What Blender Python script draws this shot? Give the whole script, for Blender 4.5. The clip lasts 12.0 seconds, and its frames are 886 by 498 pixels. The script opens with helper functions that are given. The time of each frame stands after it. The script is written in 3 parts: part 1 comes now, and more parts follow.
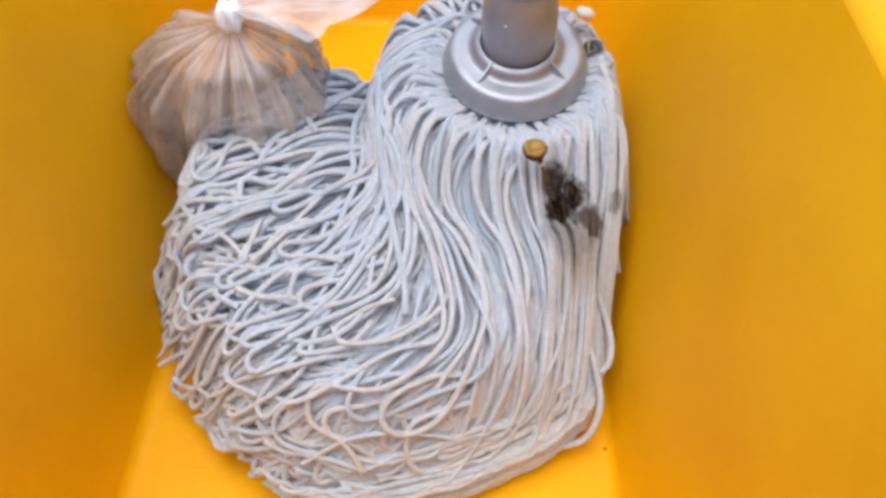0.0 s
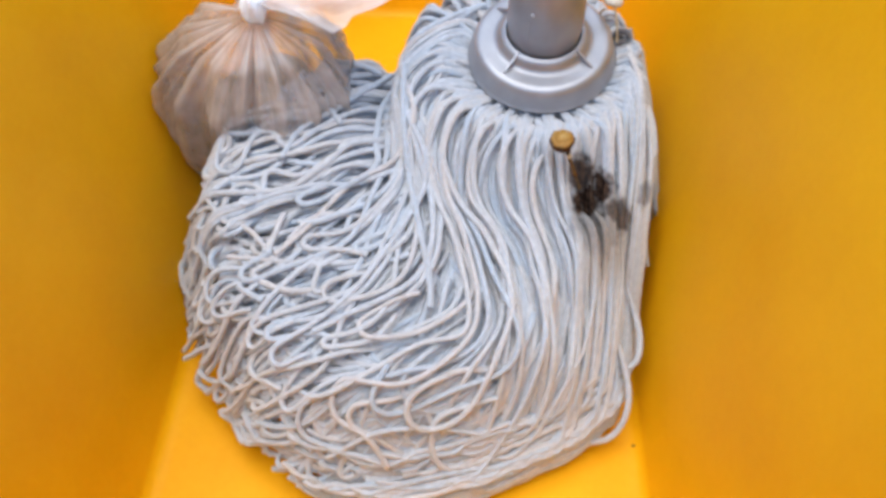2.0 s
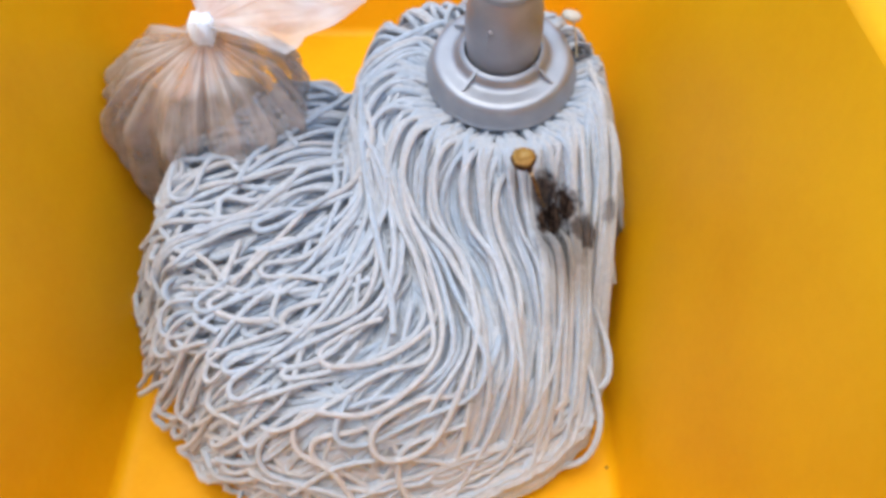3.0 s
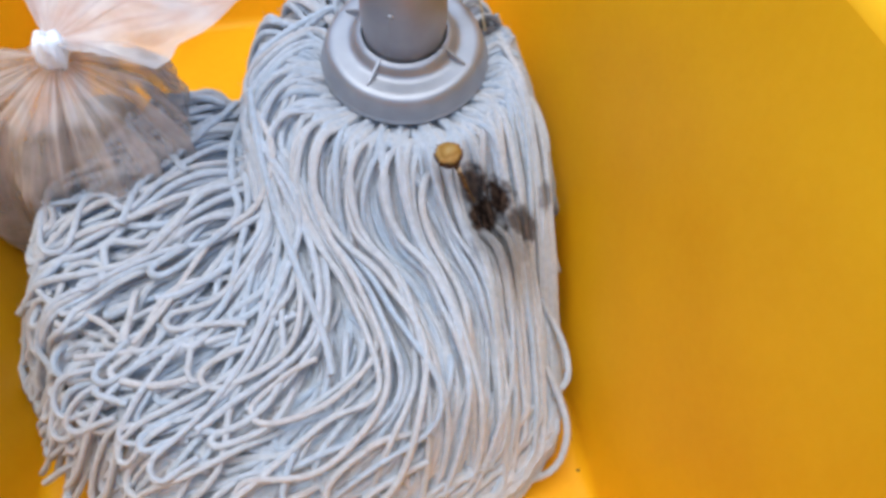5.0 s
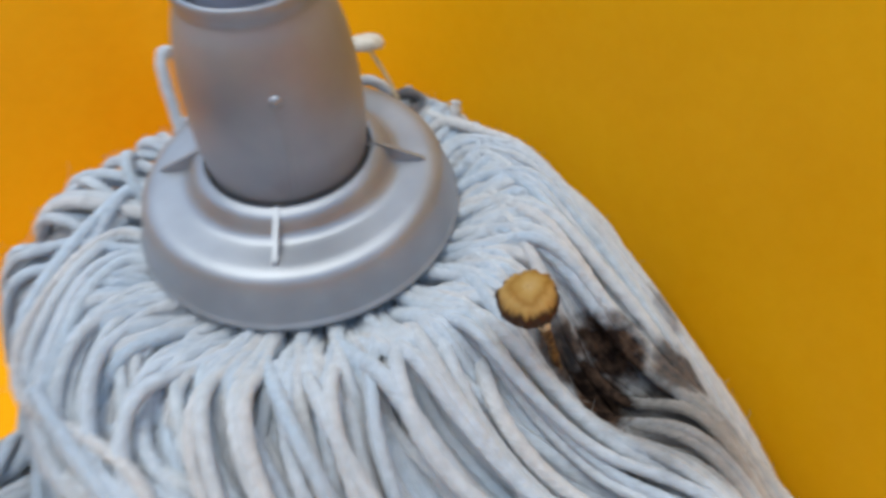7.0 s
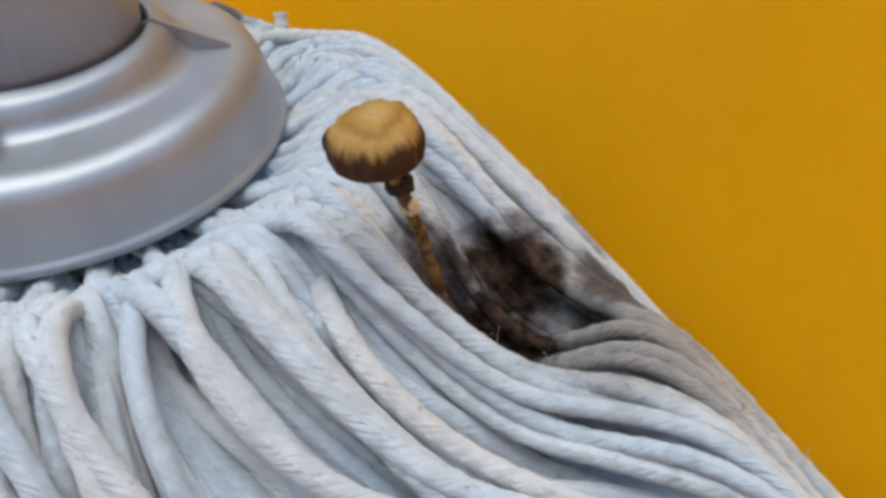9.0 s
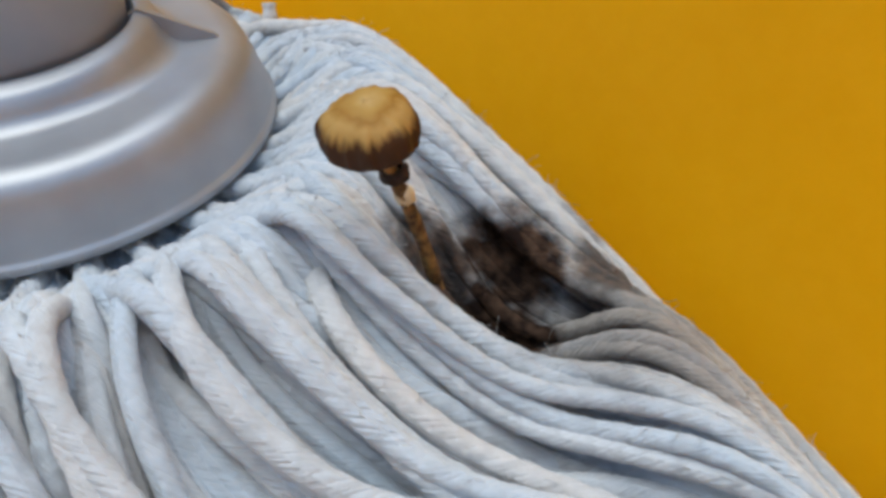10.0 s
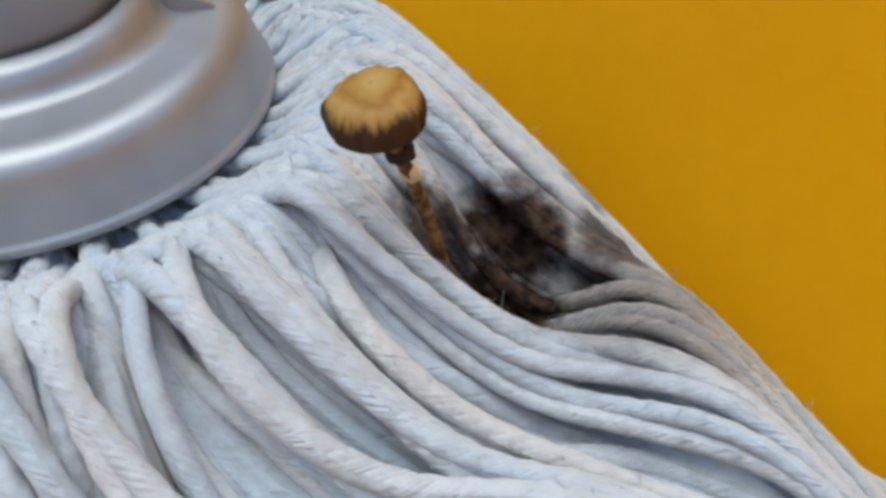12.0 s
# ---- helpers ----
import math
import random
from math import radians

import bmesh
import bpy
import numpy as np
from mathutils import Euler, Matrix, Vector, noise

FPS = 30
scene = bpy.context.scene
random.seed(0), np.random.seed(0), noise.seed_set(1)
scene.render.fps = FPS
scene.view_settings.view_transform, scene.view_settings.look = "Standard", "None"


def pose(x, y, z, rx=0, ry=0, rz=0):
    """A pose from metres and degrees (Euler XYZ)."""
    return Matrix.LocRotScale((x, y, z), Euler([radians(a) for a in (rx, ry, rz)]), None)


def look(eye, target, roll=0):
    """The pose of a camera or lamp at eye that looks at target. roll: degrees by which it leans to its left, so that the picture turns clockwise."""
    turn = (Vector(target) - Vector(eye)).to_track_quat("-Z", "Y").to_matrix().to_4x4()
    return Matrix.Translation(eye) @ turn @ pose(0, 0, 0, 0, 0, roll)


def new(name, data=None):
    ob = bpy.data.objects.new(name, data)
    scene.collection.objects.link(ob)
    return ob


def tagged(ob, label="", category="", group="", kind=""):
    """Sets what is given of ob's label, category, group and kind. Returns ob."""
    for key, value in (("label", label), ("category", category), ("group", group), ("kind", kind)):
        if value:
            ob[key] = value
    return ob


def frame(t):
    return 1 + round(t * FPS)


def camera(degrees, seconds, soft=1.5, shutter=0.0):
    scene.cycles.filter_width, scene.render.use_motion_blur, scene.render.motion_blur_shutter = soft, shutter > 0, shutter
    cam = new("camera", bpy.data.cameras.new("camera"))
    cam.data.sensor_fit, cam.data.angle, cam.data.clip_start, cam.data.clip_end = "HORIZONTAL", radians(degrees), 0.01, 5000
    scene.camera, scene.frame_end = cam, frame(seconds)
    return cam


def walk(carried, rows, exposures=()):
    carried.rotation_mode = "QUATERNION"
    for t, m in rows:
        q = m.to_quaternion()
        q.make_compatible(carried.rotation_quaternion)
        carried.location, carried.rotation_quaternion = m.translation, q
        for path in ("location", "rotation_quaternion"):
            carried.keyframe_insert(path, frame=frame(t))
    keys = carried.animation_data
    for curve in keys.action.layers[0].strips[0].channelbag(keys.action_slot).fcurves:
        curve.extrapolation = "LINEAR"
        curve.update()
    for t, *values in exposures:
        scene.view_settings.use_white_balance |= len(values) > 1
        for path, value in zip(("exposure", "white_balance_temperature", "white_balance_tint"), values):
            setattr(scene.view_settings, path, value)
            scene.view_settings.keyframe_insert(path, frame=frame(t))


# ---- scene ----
cam = camera(57.2, 12.0, soft=3.6, shutter=0.5)
# seconds, eye (m), turn (degrees)
PATH = [
    (0.0, 0.0109, -0.4673, 0.5059, 39.92, -1.42, 8.58),
    (0.5, 0.0099, -0.4721, 0.5017, 40.76, -1.70, 8.95),
    (1.0, 0.0085, -0.4720, 0.4978, 40.63, -1.62, 9.00),
    (1.5, 0.0076, -0.4648, 0.5001, 39.48, -0.55, 9.53),
    (2.0, 0.0097, -0.4642, 0.4995, 39.60, -0.14, 9.69),
    (2.5, 0.0118, -0.4626, 0.4965, 39.65, -0.64, 8.90),
    (3.0, 0.0141, -0.4517, 0.4920, 40.75, -0.54, 7.16),
    (3.5, 0.0083, -0.4355, 0.4869, 40.82, -1.75, 3.19),
    (5.5, -0.0182, -0.3955, 0.4551, 38.17, -0.61, -6.37),
    (5.7, -0.0445, -0.3915, 0.4449, 40.01, -3.11, -9.35),
    (6.0, -0.0495, -0.3454, 0.4030, 49.98, -0.21, -16.29),
    (6.2, -0.0541, -0.3196, 0.3807, 52.94, 3.53, -22.39),
    (6.5, -0.0630, -0.2864, 0.3522, 53.45, 5.01, -30.30),
    (6.8, -0.0622, -0.2434, 0.3194, 49.92, 6.19, -28.23),
    (7.0, -0.0574, -0.2184, 0.2948, 52.05, 9.16, -32.42),
    (7.3, -0.0450, -0.1990, 0.2689, 50.44, 10.91, -38.68),
    (7.5, -0.0389, -0.1939, 0.2489, 54.10, 13.00, -41.75),
    (7.7, -0.0415, -0.1978, 0.2384, 54.08, 11.91, -42.47),
    (9.3, -0.0409, -0.1886, 0.2101, 59.30, 9.60, -41.69),
    (9.5, -0.0399, -0.1875, 0.2099, 58.88, 9.78, -42.22),
    (10.0, -0.0407, -0.1888, 0.2094, 58.33, 10.10, -42.86),
    (10.5, -0.0403, -0.1871, 0.2090, 57.71, 9.81, -43.68),
    (11.0, -0.0405, -0.1873, 0.2092, 57.31, 9.68, -43.96),
    (11.5, -0.0406, -0.1877, 0.2116, 56.60, 10.35, -44.19),
    (12.0, -0.0407, -0.1866, 0.2139, 54.70, 10.27, -43.67),
]
walk(cam, [(t, pose(x, y, z, rx, ry, rz)) for t, x, y, z, rx, ry, rz in PATH],
     exposures=[(0.0, 0.97, 6560, 9), (2.0, 0.97, 6420, 8), (3.5, 0.97, 6240, 6), (5.5, 0.80, 6000, 6), (6.2, 0.80, 6200, 1), (7.0, 0.72, 6250, 0), (7.5, 0.84, 6350, 1), (9.3, 0.82, 6350, 0), (12.0, 0.80, 6350, 0)])

# ---- light: soft daylight from above ----
SUN_EL, SUN_AZ = 83.0, 225.0
world = bpy.data.worlds.new("daylight")
scene.world = world
world.use_nodes = True
wn = world.node_tree
sky = wn.nodes.new("ShaderNodeTexSky")
sky.sky_type, sky.sun_disc = "NISHITA", False
sky.sun_elevation, sky.sun_rotation = radians(SUN_EL), radians(SUN_AZ)
wn.nodes["Background"].inputs["Strength"].default_value = 0.15
wn.links.new(sky.outputs[0], wn.nodes["Background"].inputs["Color"])
sun = new("sun", bpy.data.lights.new("sun", "SUN"))
sun.data.energy, sun.data.angle, sun.data.color = 1.6, radians(60), (1.0, 0.95, 0.88)
sun.matrix_world = look((math.sin(radians(SUN_AZ)) * math.cos(radians(SUN_EL)), math.cos(radians(SUN_AZ)) * math.cos(radians(SUN_EL)), math.sin(radians(SUN_EL))), (0, 0, 0))


# ---- materials ----
def mat(name, color, rough=0.5, metal=0.0, **extra):
    m = bpy.data.materials.new(name)
    m.use_nodes = True
    b = m.node_tree.nodes["Principled BSDF"]
    b.inputs["Base Color"].default_value = (*color, 1)
    b.inputs["Roughness"].default_value = rough
    b.inputs["Metallic"].default_value = metal
    for k, v in extra.items():
        b.inputs[k.replace("_", " ")].default_value = v
    return m


def nodes(m):
    t = m.node_tree
    return t, t.nodes["Principled BSDF"], (lambda kind: t.nodes.new("ShaderNode" + kind)), t.links.new


def noise_tex(make, link, scale, detail=4.0, vec=None):
    n = make("TexNoise")
    n.inputs["Scale"].default_value, n.inputs["Detail"].default_value = scale, detail
    if vec is not None:
        link(vec, n.inputs["Vector"])
    return n


def ramp(make, link, src, stops):
    r = make("ValToRGB")
    while len(r.color_ramp.elements) < len(stops):
        r.color_ramp.elements.new(0.5)
    for e, (p, c) in zip(r.color_ramp.elements, stops):
        e.position, e.color = p, (*c, 1)
    link(src, r.inputs["Fac"])
    return r


def mix(make, link, fac, a, b, mode="MIX"):
    x = make("Mix")
    x.data_type, x.blend_type = "RGBA", mode
    for sock, v in ((x.inputs["Factor"], fac), (x.inputs["A"], a), (x.inputs["B"], b)):
        if isinstance(v, (int, float)):
            sock.default_value = v
        elif isinstance(v, tuple):
            sock.default_value = (*v, 1)
        else:
            link(v, sock)
    return x.outputs["Result"]


def bump(make, link, b, height, strength, dist):
    n = make("Bump")
    n.inputs["Strength"].default_value, n.inputs["Distance"].default_value = strength, dist
    link(height, n.inputs["Height"])
    link(n.outputs[0], b.inputs["Normal"])
    return n


def yellow_plastic():
    m = mat("yellow_plastic", (0.72, 0.33, 0.006), 0.42)
    t, b, make, link = nodes(m)
    pos = make("NewGeometry").outputs["Position"]
    big, small = noise_tex(make, link, 9, 3, pos), noise_tex(make, link, 160, 5, pos)
    c = ramp(make, link, big.outputs["Fac"], [(0.3, (0.76, 0.352, 0.0015)), (0.7, (0.85, 0.425, 0.003))])
    c2 = mix(make, link, 0.06, c.outputs[0], ramp(make, link, small.outputs["Fac"], [(0.4, (0.6, 0.26, 0.01)), (0.6, (0.8, 0.42, 0.03))]).outputs[0])
    link(c2, b.inputs["Base Color"])
    r = make("MapRange")
    r.inputs["To Min"].default_value, r.inputs["To Max"].default_value = 0.36, 0.55
    link(big.outputs["Fac"], r.inputs["Value"])
    link(r.outputs[0], b.inputs["Roughness"])
    bump(make, link, b, small.outputs["Fac"], 0.05, 0.001)
    b.inputs["Specular IOR Level"].default_value = 0.14
    return m


def silver_plastic():
    m = mat("silver_plastic", (0.34, 0.35, 0.38), 0.34, 0.6)
    t, b, make, link = nodes(m)
    pos = make("NewGeometry").outputs["Position"]
    fine, big = noise_tex(make, link, 2500, 2, pos), noise_tex(make, link, 60, 4, pos)
    link(ramp(make, link, big.outputs["Fac"], [(0.3, (0.30, 0.31, 0.335)), (0.7, (0.37, 0.38, 0.41))]).outputs[0], b.inputs["Base Color"])
    r = make("MapRange")
    r.inputs["To Min"].default_value, r.inputs["To Max"].default_value = 0.36, 0.48
    link(big.outputs["Fac"], r.inputs["Value"])
    link(r.outputs[0], b.inputs["Roughness"])
    bump(make, link, b, fine.outputs["Fac"], 0.05, 0.0003)
    return m


STAINS = [((0.035, -0.082, 0.124), (0.010, 0.011, 0.016), 0.95), ((0.041, -0.094, 0.113), (0.010, 0.014, 0.014), 1.0),
          ((0.050, -0.089, 0.122), (0.009, 0.013, 0.013), 1.0), ((0.063, -0.104, 0.116), (0.013, 0.010, 0.014), 0.85), ((0.052, 0.020, 0.164), (0.009, 0.009, 0.009), 0.8),
          ((0.046, -0.116, 0.114), (0.018, 0.022, 0.022), 0.38), ((0.078, -0.080, 0.112), (0.006, 0.010, 0.008), 0.6)]


def cotton():
    """Twisted cotton string, with mould where the toadstools grow."""
    m = mat("cotton_string", (0.7, 0.7, 0.72), 0.95)
    t, b, make, link = nodes(m)
    b.inputs["Sheen Weight"].default_value = 0.6
    b.inputs["Sheen Roughness"].default_value = 0.6
    b.inputs["Specular IOR Level"].default_value = 0.05
    geo = make("NewGeometry")
    pos = geo.outputs["Position"]
    uv = make("UVMap").outputs["UV"]
    both = make("Math")
    both.operation = "ADD"
    link(make("ObjectInfo").outputs["Random"], both.inputs[0])
    link(geo.outputs["Random Per Island"], both.inputs[1])
    rnd_ = make("Math")
    rnd_.operation = "FRACT"
    link(both.outputs[0], rnd_.inputs[0])
    tint = ramp(make, link, rnd_.outputs[0], [(0.0, (0.42, 0.49, 0.57)), (0.4, (0.49, 0.535, 0.595)), (0.7, (0.515, 0.54, 0.57)), (0.88, (0.54, 0.52, 0.515)), (1.0, (0.44, 0.51, 0.58))])
    n1 = noise_tex(make, link, 28, 4, pos)
    grime = mix(make, link, ramp(make, link, n1.outputs["Fac"], [(0.45, (0, 0, 0)), (0.75, (0.45, 0.45, 0.45))]).outputs[0], tint.outputs[0], (0.46, 0.45, 0.46))
    # mould
    warp = noise_tex(make, link, 170, 5, pos)
    total = None
    for c, s, w in STAINS:
        sub = make("VectorMath")
        sub.operation = "SUBTRACT"
        link(pos, sub.inputs[0])
        sub.inputs[1].default_value = c
        div = make("VectorMath")
        div.operation = "DIVIDE"
        link(sub.outputs[0], div.inputs[0])
        div.inputs[1].default_value = s
        ln = make("VectorMath")
        ln.operation = "LENGTH"
        link(div.outputs[0], ln.inputs[0])
        add = make("Math")
        add.operation = "MULTIPLY_ADD"
        link(warp.outputs["Fac"], add.inputs[0])
        add.inputs[1].default_value = 1.05
        link(ln.outputs["Value"], add.inputs[2])
        mr = make("MapRange")
        mr.interpolation_type = "SMOOTHSTEP"
        mr.inputs["From Min"].default_value, mr.inputs["From Max"].default_value = 1.85, 1.2
        mr.inputs["To Max"].default_value = w
        link(add.outputs[0], mr.inputs["Value"])
        if total is None:
            total = mr.outputs[0]
        else:
            mx = make("Math")
            mx.operation = "MAXIMUM"
            link(total, mx.inputs[0])
            link(mr.outputs[0], mx.inputs[1])
            total = mx.outputs[0]
    mould = ramp(make, link, noise_tex(make, link, 260, 4, pos).outputs["Fac"], [(0.4, (0.016, 0.010, 0.008)), (0.66, (0.085, 0.052, 0.035))])
    pale = noise_tex(make, link, 300, 5, pos)
    grime = mix(make, link, 0.35, grime, ramp(make, link, pale.outputs["Fac"], [(0.35, (0.55, 0.55, 0.56)), (0.65, (1.0, 1.0, 1.0))]).outputs[0], "MULTIPLY")
    # soft brown stain that has crept down the strings from the mould
    sub = make("VectorMath")
    sub.operation = "SUBTRACT"
    link(pos, sub.inputs[0])
    sub.inputs[1].default_value = (0.055, -0.119, 0.110)
    div = make("VectorMath")
    div.operation = "DIVIDE"
    link(sub.outputs[0], div.inputs[0])
    div.inputs[1].default_value = (0.028, 0.030, 0.030)
    ln = make("VectorMath")
    ln.operation = "LENGTH"
    link(div.outputs[0], ln.inputs[0])
    wob = make("Math")
    wob.operation = "MULTIPLY_ADD"
    link(n1.outputs["Fac"], wob.inputs[0])
    wob.inputs[1].default_value = 0.8
    link(ln.outputs["Value"], wob.inputs[2])
    halo = make("MapRange")
    halo.interpolation_type = "SMOOTHSTEP"
    halo.inputs["From Min"].default_value, halo.inputs["From Max"].default_value = 1.75, 0.75
    halo.inputs["To Max"].default_value = 0.70
    link(wob.outputs[0], halo.inputs["Value"])
    grime = mix(make, link, halo.outputs[0], grime, (0.25, 0.205, 0.155))
    col = mix(make, link, total, grime, mould.outputs[0])
    link(col, b.inputs["Base Color"])
    clean = make("MapRange")
    clean.inputs["To Min"].default_value, clean.inputs["To Max"].default_value = 0.5, 0.0
    link(total, clean.inputs["Value"])
    link(clean.outputs[0], b.inputs["Sheen Weight"])
    # twist of the yarn, and fibres that follow it
    sep = make("SeparateXYZ")
    link(uv, sep.inputs[0])

    def calc(op, a, b_=None, c=None):
        n = make("Math")
        n.operation = op
        for sock, v_ in zip(n.inputs, (a, b_, c)):
            if v_ is None:
                continue
            if isinstance(v_, (int, float)):
                sock.default_value = v_
            else:
                link(v_, sock)
        return n.outputs[0]

    phase = calc("MULTIPLY_ADD", sep.outputs["Y"], 62.0, sep.outputs["X"])
    ply = calc("SINE", calc("MULTIPLY", phase, 9 * 2 * math.pi))
    comb = make("CombineXYZ")
    link(calc("MULTIPLY", phase, 17.0), comb.inputs[0])
    link(calc("MULTIPLY", sep.outputs["Y"], 120.0), comb.inputs[1])
    link(calc("MULTIPLY", rnd_.outputs[0], 50.0), comb.inputs[2])
    fib = noise_tex(make, link, 1.0, 4, comb.outputs[0])
    soft_ = noise_tex(make, link, 420, 4, pos)
    h = calc("MULTIPLY_ADD", ply, 0.08, calc("MULTIPLY_ADD", fib.outputs["Fac"], 2.4, calc("MULTIPLY", soft_.outputs["Fac"], 2.6)))
    bump(make, link, b, h, 0.62, 0.0005)
    return m


def clear_film(name, thin, thick, lobes):
    """Milky plastic film, thicker looking along its pleats."""
    m = mat(name, (0.57, 0.51, 0.47), 0.24)
    t, b, make, link = nodes(m)
    pos = make("NewGeometry").outputs["Position"]
    mp = make("Mapping")
    mp.inputs["Scale"].default_value = (lobes, 2.2, 1)
    link(make("UVMap").outputs["UV"], mp.inputs["Vector"])
    pleat, cloud = noise_tex(make, link, 1.0, 3, mp.outputs[0]), noise_tex(make, link, 55, 4, pos)
    both = make("Math")
    both.operation = "MULTIPLY_ADD"
    link(cloud.outputs["Fac"], both.inputs[0])
    both.inputs[1].default_value = 0.5
    link(pleat.outputs["Fac"], both.inputs[2])
    r = make("MapRange")
    r.inputs["From Min"].default_value, r.inputs["From Max"].default_value = 0.60, 0.92
    r.inputs["To Min"].default_value, r.inputs["To Max"].default_value = thin, thick
    link(both.outputs[0], r.inputs["Value"])
    link(r.outputs[0], b.inputs["Alpha"])
    bump(make, link, b, both.outputs[0], 0.4, 0.003)
    return m


def mottled(name, a, c, scale, rough=0.7, strength=0.3, dist=0.001):
    m = mat(name, a, rough)
    t, b, make, link = nodes(m)
    pos = make("NewGeometry").outputs["Position"]
    n = noise_tex(make, link, scale, 5, pos)
    link(ramp(make, link, n.outputs["Fac"], [(0.35, a), (0.65, c)]).outputs[0], b.inputs["Base Color"])
    bump(make, link, b, n.outputs["Fac"], strength, dist)
    return m


def cap_skin():
    """Ochre with a cream patch on top, dark ragged streaks that run up from the edge."""
    m = mat("cap_skin", (0.45, 0.24, 0.06), 0.6)
    t, b, make, link = nodes(m)
    uv = make("UVMap").outputs["UV"]
    sep = make("SeparateXYZ")
    link(uv, sep.inputs[0])
    height = None
    for scale, weight in (((9, 1.2, 1), 0.34), ((34, 1.6, 1), 0.42)):
        mp = make("Mapping")
        mp.inputs["Scale"].default_value = scale
        link(uv, mp.inputs["Vector"])
        n = noise_tex(make, link, 1.0, 3, mp.outputs[0])
        ad = make("Math")
        ad.operation = "MULTIPLY_ADD"
        link(n.outputs["Fac"], ad.inputs[0])
        ad.inputs[1].default_value = weight
        link(sep.outputs["Y"] if height is None else height, ad.inputs[2])
        height = ad.outputs[0]
    edge = ramp(make, link, height, [(0.0, (0, 0, 0)), (0.05, (0, 0, 0)), (0.22, (1, 1, 1))])
    shift = make("Math")
    shift.operation = "SUBTRACT"
    shift.inputs[1].default_value = 0.98
    link(height, shift.inputs[0])
    link(shift.outputs[0], edge.inputs["Fac"])
    pos = make("NewGeometry").outputs["Position"]
    big = noise_tex(make, link, 120, 4, pos)
    place = make("Math")
    place.operation = "MULTIPLY_ADD"
    link(big.outputs["Fac"], place.inputs[0])
    place.inputs[1].default_value = 0.9
    link(sep.outputs["Y"], place.inputs[2])
    top = ramp(make, link, place.outputs[0], [(0.42, (0.40, 0.26, 0.10)), (0.66, (0.33, 0.19, 0.045)), (0.85, (0.24, 0.115, 0.016)), (1.0, (0.36, 0.21, 0.06))])
    link(mix(make, link, edge.outputs[0], top.outputs[0], (0.055, 0.024, 0.010)), b.inputs["Base Color"])
    bump(make, link, b, height, 0.25, 0.0005)
    b.inputs["Specular IOR Level"].default_value = 0.2
    return m


YELLOW, SILVER, COTTON = yellow_plastic(), silver_plastic(), cotton()
FILM, FILM_MILKY = clear_film("thin_plastic_film", 0.30, 0.84, 46), clear_film("milky_plastic_film", 0.50, 0.82, 12)
TUBE = mottled("grey_painted_steel", (0.30, 0.29, 0.33), (0.36, 0.35, 0.40), 90, 0.38, 0.05, 0.0005)
GROUND = mottled("pale_tile", (0.55, 0.50, 0.47), (0.68, 0.64, 0.61), 14, 0.5, 0.1)
CAPSKIN = cap_skin()
STEM = mottled("brown_stem", (0.035, 0.015, 0.006), (0.30, 0.17, 0.05), 420, 0.75, 0.6, 0.0006)
STEM_PALE = mottled("pale_stem", (0.62, 0.50, 0.30), (0.75, 0.66, 0.45), 500, 0.7)
DARKRING = mottled("dark_ring", (0.012, 0.006, 0.004), (0.04, 0.02, 0.012), 600, 0.8)
MOULD = mottled("brown_mould", (0.022, 0.012, 0.009), (0.075, 0.042, 0.026), 500, 0.9)
PALECAP = mottled("pale_cap", (0.44, 0.39, 0.31), (0.58, 0.53, 0.45), 300, 0.6)
KNOT = mottled("white_knot", (0.78, 0.80, 0.82), (0.88, 0.90, 0.92), 200, 0.35)
BROWN = mottled("brown_contents", (0.27, 0.20, 0.14), (0.44, 0.38, 0.31), 45, 0.7, 0.6, 0.004)
GREEN = mottled("green_contents", (0.01, 0.09, 0.035), (0.03, 0.16, 0.07), 80, 0.4)


# ---- building helpers ----
def mesh_from(name, verts, faces, material, uvs=None, smooth=True):
    me = bpy.data.meshes.new(name)
    me.from_pydata([tuple(v) for v in verts], [], faces)
    me.materials.append(material)
    if smooth:
        me.polygons.foreach_set("use_smooth", [True] * len(me.polygons))
    if uvs is not None:
        lay = me.uv_layers.new(name="UVMap")
        idx = np.empty(len(me.loops), int)
        me.loops.foreach_get("vertex_index", idx)
        lay.data.foreach_set("uv", np.asarray(uvs, float)[idx].ravel())
    me.update()
    return me


def part(name, me, parent=None, label=""):
    ob = new(name, me)
    ob.parent = parent
    return tagged(ob, label)


def empty(name, m=None):
    ob = new(name)
    ob.empty_display_size = 0.02
    if m is not None:
        ob.matrix_world = m
    return ob


def lathe(profile, n=96, wobble=None):
    """Verts and quads of a profile of (r, z) turned round z."""
    verts, faces = [], []
    for j, (r, z) in enumerate(profile):
        for i in range(n):
            a = 2 * math.pi * i / n
            rr, zz = (r, z) if wobble is None else wobble(r, z, a, j)
            verts.append((rr * math.cos(a), rr * math.sin(a), zz))
    for j in range(len(profile) - 1):
        for i in range(n):
            k = (i + 1) % n
            faces.append((j * n + i, j * n + k, (j + 1) * n + k, (j + 1) * n + i))
    return verts, faces


def catmull(p, m):
    """m points along a smooth curve through the rows of p."""
    p = np.asarray(p, float)
    q = np.vstack([2 * p[0] - p[1], p, 2 * p[-1] - p[-2]])
    s = np.linspace(0, len(p) - 1 - 1e-9, m)
    i = s.astype(int)
    f = (s - i)[:, None]
    a, b, c, d = q[i], q[i + 1], q[i + 2], q[i + 3]
    return 0.5 * (2 * b + (c - a) * f + (2 * a - 5 * b + 4 * c - d) * f**2 + (3 * b - a - 3 * c + d) * f**3)


